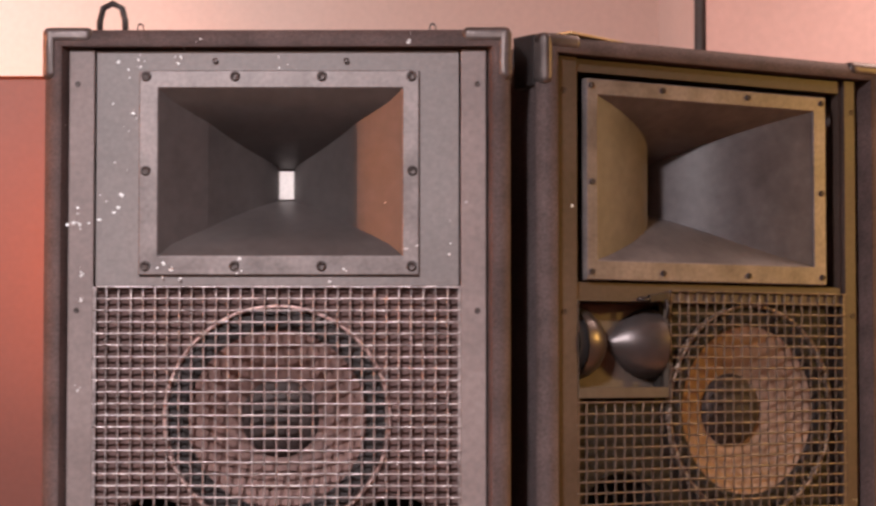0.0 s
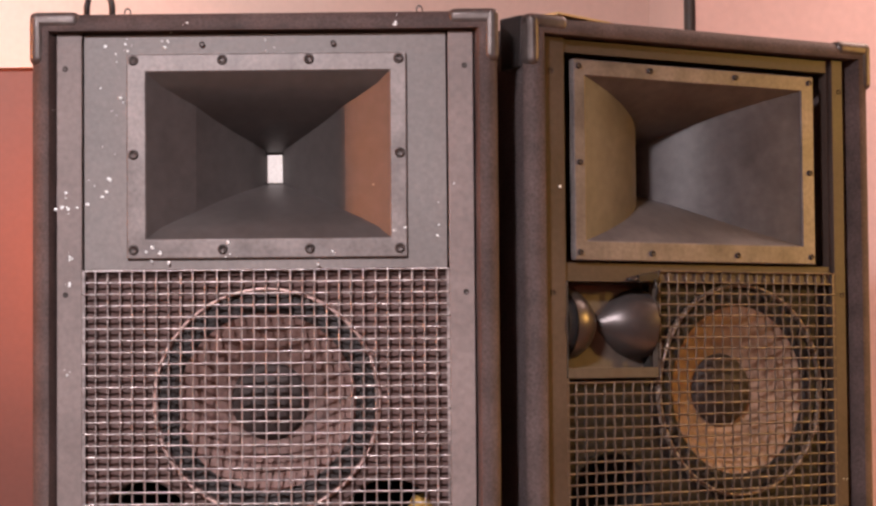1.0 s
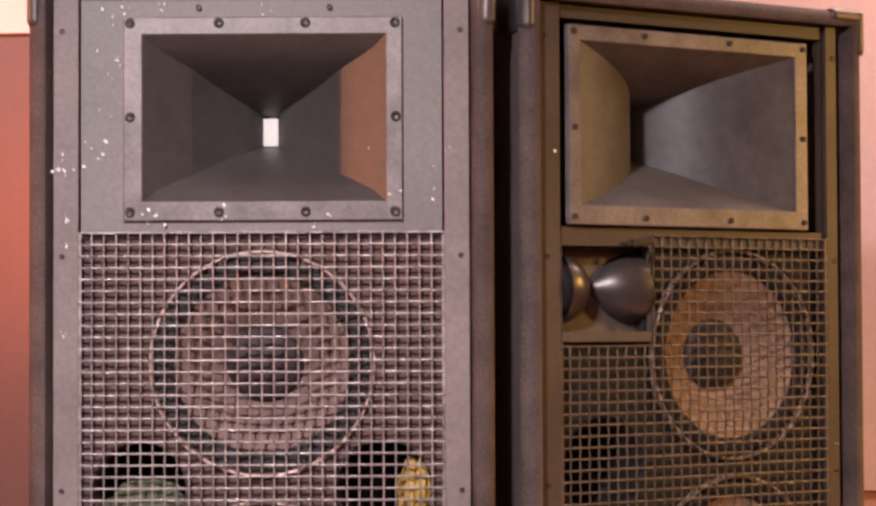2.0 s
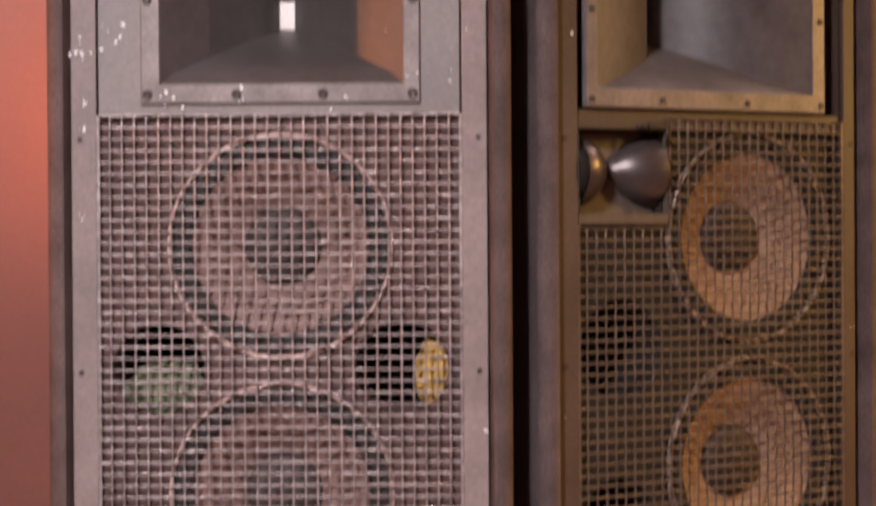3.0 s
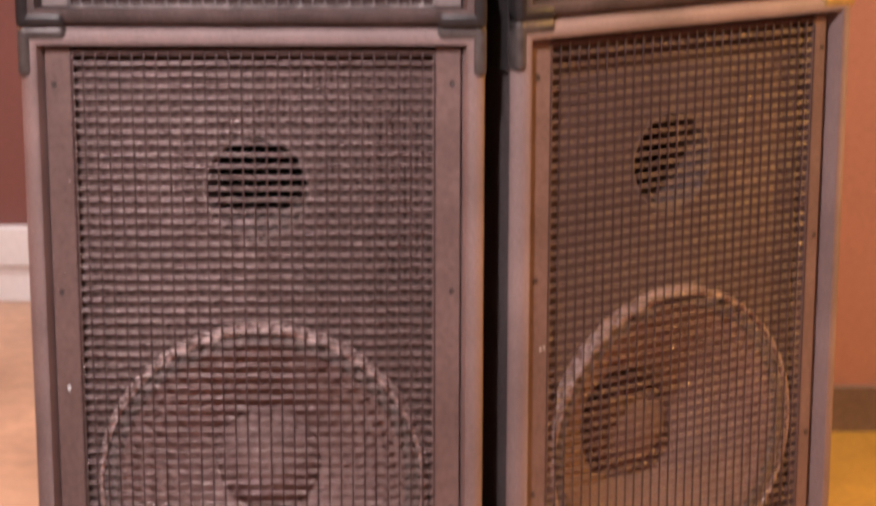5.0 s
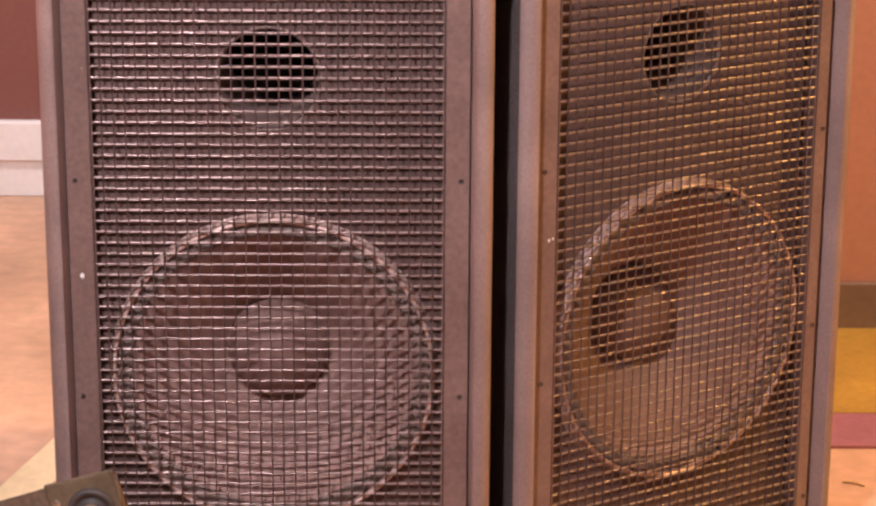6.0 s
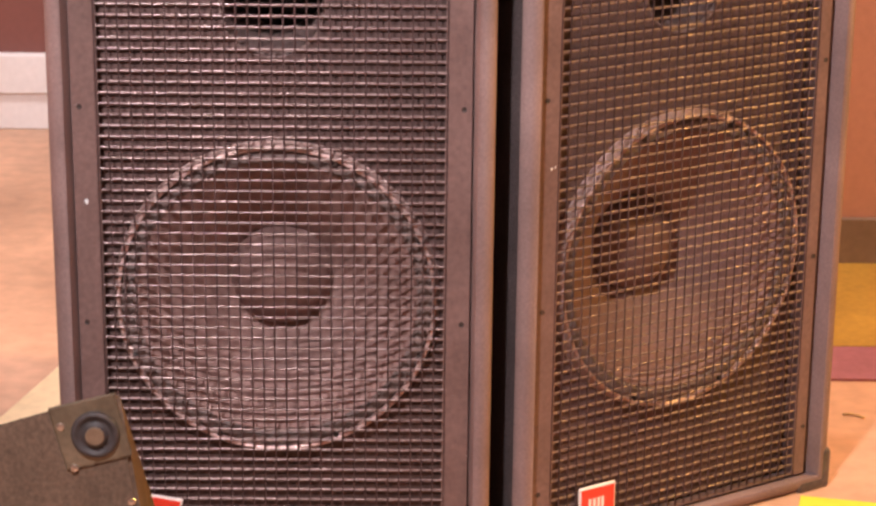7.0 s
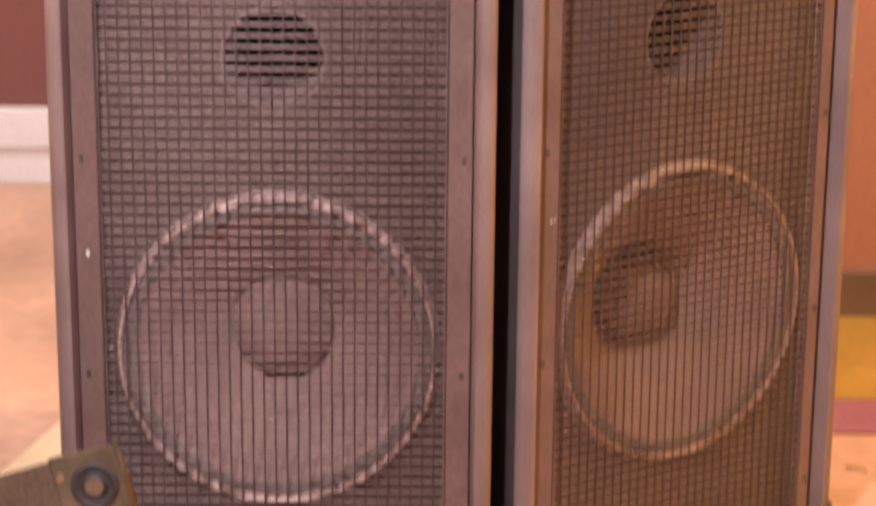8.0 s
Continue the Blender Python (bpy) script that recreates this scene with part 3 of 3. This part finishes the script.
flecks(panel, [(-0.205, 2.268, 0.012, 14, 0.0035), (-0.15, 2.27, 0.012, 9, 0.003), (0.015, 2.268, 0.010, 10, 0.003), (-0.235, 2.06, 0.02, 9, 0.0045), (-0.228, 2.2, 0.02, 5, 0.004), (-0.245, 2.13, 0.03, 5, 0.003), (0.225, 2.1, 0.05, 8, 0.003), (0.255, 2.02, 0.015, 4, 0.004)], PAINT, 0.0035)
flecks(top, [(-0.285, 2.045, 0.012, 12, 0.004), (-0.285, 1.98, 0.010, 6, 0.003), (-0.285, 2.2, 0.03, 5, 0.003), (-0.282, 1.93, 0.006, 4, 0.005), (0.272, 2.07, 0.003, 2, 0.004), (0.295, 1.49, 0.003, 2, 0.006), (0.294, 1.206, 0.002, 2, 0.005), (-0.285, 1.8, 0.012, 5, 0.0025)], PAINT, -0.0006)
flecks(top, [(-0.15, 1.971, 0.010, 9, 0.0035), (-0.05, 1.972, 0.012, 6, 0.0035), (0.08, 1.971, 0.012, 6, 0.003), (-0.187, 2.18, 0.015, 3, 0.004), (0.19, 2.0, 0.012, 4, 0.003)], PAINT, -0.0037)

flecks(top, [(0.19, 2.300, 0.005, 6, 0.0025), (-0.11, 2.298, 0.005, 3, 0.0022), (0.306, 2.03, 0.003, 3, 0.002)], PAINT, -LIP - 0.0006)

# right full-range cabinet
top_r = thing("loudspeaker_cabinet", "carpeted loudspeaker with large horn and slot tweeter, on bass cabinet", "loudspeaker", RIGHT, "loudspeaker stack")
cabinet_body(SUBTOP, TOP, top_r)
strips(top_r, SUBTOP + 0.028, TOP - 0.028, (1.24, 1.575, 1.912, 2.238), PANELSHADED, 0.287)
panel_r = part("horn_panel", board_with_holes(-0.2605, 0.2605, 1.93, TOP - 0.03, 0.006, 0.024, [(-0.2595, 0.258, 1.957, 2.268)]), PANELSHADED, top_r, "panel round the horn recess, darkened for the weak light")
horn(top_r, -0.25, 0.220, 1.960, 2.258, -0.229, 0.194, 1.989, 2.234, 0.001,
     [(x, z, 0.62) for x in (-0.241, -0.107, 0.06, 0.211) for z in (1.972, 2.248)] + [(-0.240, 2.105, 0.62), (0.210, 2.105, 0.62)], tall=True)
part("baffle", board_with_holes(-0.2625, 0.2625, SUBTOP + 0.028, 1.93, 0.018, 0.04, [(0.078, 1.764, 0.15), (0.078, 1.412, 0.15), (-0.172, 1.597, 0.076), (-0.178, 1.332, 0.070), (-0.2615, -0.096, 1.79, 1.925)]), BAFFLESHADED, top_r, "dark painted baffle board")
woofer(top_r, 0.078, 1.764, 0.165, 0.130, 0.057, 0.047, CAP, paper=AMBERCONE, rim_mat=DIMRING)
woofer(top_r, 0.078, 1.412, 0.165, 0.130, 0.057, 0.047, CAP, paper=AMBERCONE, rim_mat=DIMRING)
port(top_r, -0.172, 1.597, 0.076, 0.12, None, mat=BAFFLESHADED)
port(top_r, -0.178, 1.332, 0.070, 0.12, None, mat=BAFFLESHADED)
grille(top_r, 1.194, 1.946, cut=(-0.104, 1.786), mat=WIRESHADED)
corner_caps(SUBTOP, TOP, top_r, ((-1, True, METAL), (1, True, METAL), (-1, False, DARKMETAL), (1, False, DARKMETAL)))
badge(top_r, -0.1845, 1.2715, 0.074, RED)
tw = part("tweeter", board_with_holes(-0.2615, -0.094, 1.786, 1.930, 0.0, 0.012, [(-0.2612, -0.0945, 1.801, 1.9292)]), TWPLATE, top_r, "slot tweeter in a recessed plate")
part("tweeter_back", slab(-0.262, -0.094, 0.036, 0.042, 1.795, 1.928), TWPLATE, tw)
part("tweeter_shelf", slab(-0.262, -0.094, 0.012, 0.036, 1.793, 1.801), TWPLATE, tw)
prof = [(0.055, -0.003), (0.055, 0.0), (0.0545, 0.012), (0.051, 0.026), (0.043, 0.041), (0.031, 0.054), (0.020, 0.062), (0.014, 0.070)]
mid = Matrix.Translation((0, 0.046, 1.866))
part("lobe", turned([(r, -0.245 + 0.86 * d) for r, d in prof] + [(0.003, -0.184)], 40, "x"), LOBE, tw, "polished curved tweeter lobe", True, mid)
part("lobe", turned([(r, -0.101 - 1.15 * d) for r, d in prof] + [(0.003, -0.184)], 40, "x"), LOBE, tw, "polished curved tweeter lobe", True, mid)
# Added black disc: the dark recess left of the lobe.
part("lobe_back", turned([(0.050, -0.2610), (0.050, -0.2455), (0.001, -0.2455)], 40, "x"), DARK, tw, "black disc for the shade beside the tweeter lobe", False, mid)
flecks(top_r, [(-0.273, 2.067, 0.001, 2, 0.006), (-0.29, 1.503, 0.001, 2, 0.005), (0.282, 1.62, 0.006, 4, 0.002)], PAINT, -0.0006)

# bent clip that holds the cut corner of the grille
clip = part("grille_clip", slab(-0.026, 0.012, -0.004, 0.002, -0.006, 0.006, 0.0015), DARKMETAL, top_r, "bent black grille clip", m=pose(-0.108, -0.002, 1.937, 0, -8, 0))
part("clip_tongue", tube([(-0.026, -0.002, 0.0), (-0.034, -0.004, -0.001), (-0.046, -0.003, 0.002)], 0.0022, 6), DARKMETAL, clip)
part("clip_leg", tube([(0.004, -0.003, -0.004), (0.006, -0.005, -0.018), (0.003, -0.002, -0.034)], 0.0022, 6), DARKMETAL, clip)
flecks(sub_left, [(0.318, 0.115, 0.004, 7, 0.003), (0.318, 0.30, 0.03, 4, 0.0016), (-0.318, 0.75, 0.05, 5, 0.0014)], PAINT, -LIP - 0.0006)
flecks(sub_left, [(-0.283, 0.62, 0.004, 2, 0.004), (-0.285, 0.88, 0.05, 3, 0.0018)], PAINT, -0.0006)
flecks(sub_right, [(-0.272, 0.66, 0.003, 3, 0.0035), (-0.285, 0.30, 0.05, 3, 0.0016)], PAINT, -0.0006)

# things on top of the cabinets
for x in (-0.212, 0.222):
    hook = part("eye_hook", tube([(0.009 * math.cos(a), 0, 0.022 + 0.009 * math.sin(a)) for a in [math.pi * (1.5 + k / 8) for k in range(15)]] + [(0, 0, 0.0)], 0.0022, 8), METAL, m=pose(x, 0.1, TOP) @ Matrix.Diagonal((0.5, 0.5, 0.75, 1)))
    tagged(hook, label="small steel eye hook on the cabinet top", category="hook", group="eye hooks")
handle = part("strap_handle", tube([(-0.019, 0, 0), (-0.019, 0, 0.03), (-0.014, 0, 0.05), (0, 0, 0.057), (0.014, 0, 0.05), (0.019, 0, 0.03), (0.019, 0, 0)], 0.005, 8), DARKMETAL, m=pose(-0.257, 0.12, TOP))
tagged(handle, label="dark metal loop handle standing on the cabinet top", category="handle")
tape = part("masking_tape", slab(-0.055, 0.055, -0.05, 0.05, 0, 0.004, 0.001), TAPE, m=RIGHT @ pose(-0.235, 0.045, TOP + 0.0005, 0, 3, 8))
tagged(tape, label="tan masking tape piece on the cabinet top", category="tape")

# floor wedge in front
case = thing("monitor_wedge", "olive-black cloth covered stage wedge with a metal corner, on the floor", "monitor", pose(0, -0.35, 0))
bm = bmesh.new()
outline = [(-0.62, 0), (-0.128, 0), (-0.191, 0.455), (-0.62, 0.322)]
f = bm.faces.new([bm.verts.new((x, 0, z)) for x, z in outline])
got = bmesh.ops.extrude_face_region(bm, geom=[f])
for g in got["geom"]:
    if isinstance(g, bmesh.types.BMVert):
        g.co.y += 0.24
        g.co.z *= 0.5
bmesh.ops.bevel(bm, geom=bm.edges[:], offset=0.005, segments=2, affect="EDGES")
part("body", bm, CASE, case)
pm = pose(-0.2320, -0.001, 0.3945, 0, -14.5, 0)
plate = part("corner_plate", slab(-0.048, 0.0475, -0.003, 0.0, -0.049, 0.0465, 0.0025), CASEPLATE, case, "olive metal corner plate", m=pm)
part("foot_cup", turned([(0.034, 0), (0.034, -0.003), (0.031, -0.007), (0.027, -0.006), (0.024, -0.002), (0.018, -0.001), (0.017, -0.006), (0.015, -0.008), (0.0005, -0.008)], 36), RUBBER, plate, "round rubber foot in a cup", True, Matrix.Translation((0.006, -0.003, -0.006)))
part("foot_disc", turned([(0.0135, -0.008), (0.0125, -0.0105), (0.0005, -0.0105)], 28), RIVETDULL, plate, "dull tan metal disc", False, Matrix.Translation((0.006, -0.003, -0.006)))
for x, z in ((-0.038, 0.012), (-0.037, -0.052)):
    part("rivet", turned([(0.006, 0), (0.005, -0.002), (0.0005, -0.003)], 12), RIVET, plate, m=Matrix.Translation((x, -0.003, z + 0.004)))
part("rivet", turned([(0.006, 0), (0.005, -0.002), (0.0005, -0.003)], 12), RIVET, case, m=Matrix.Translation((-0.178, -0.0, 0.287)))
splinter = part("wood_splinter", tube([(-0.03, 0, 0.003), (-0.01, 0.006, 0.006), (0.01, 0.004, 0.005), (0.03, -0.005, 0.003)], 0.004, 6), TAPE, m=pose(1.047, 0.734, 0.001, 0, 0, -20) @ Matrix.Diagonal((0.7, 0.7, 0.5, 1)))
tagged(splinter, label="small brown wood splinter lying on the floor", category="splinter")
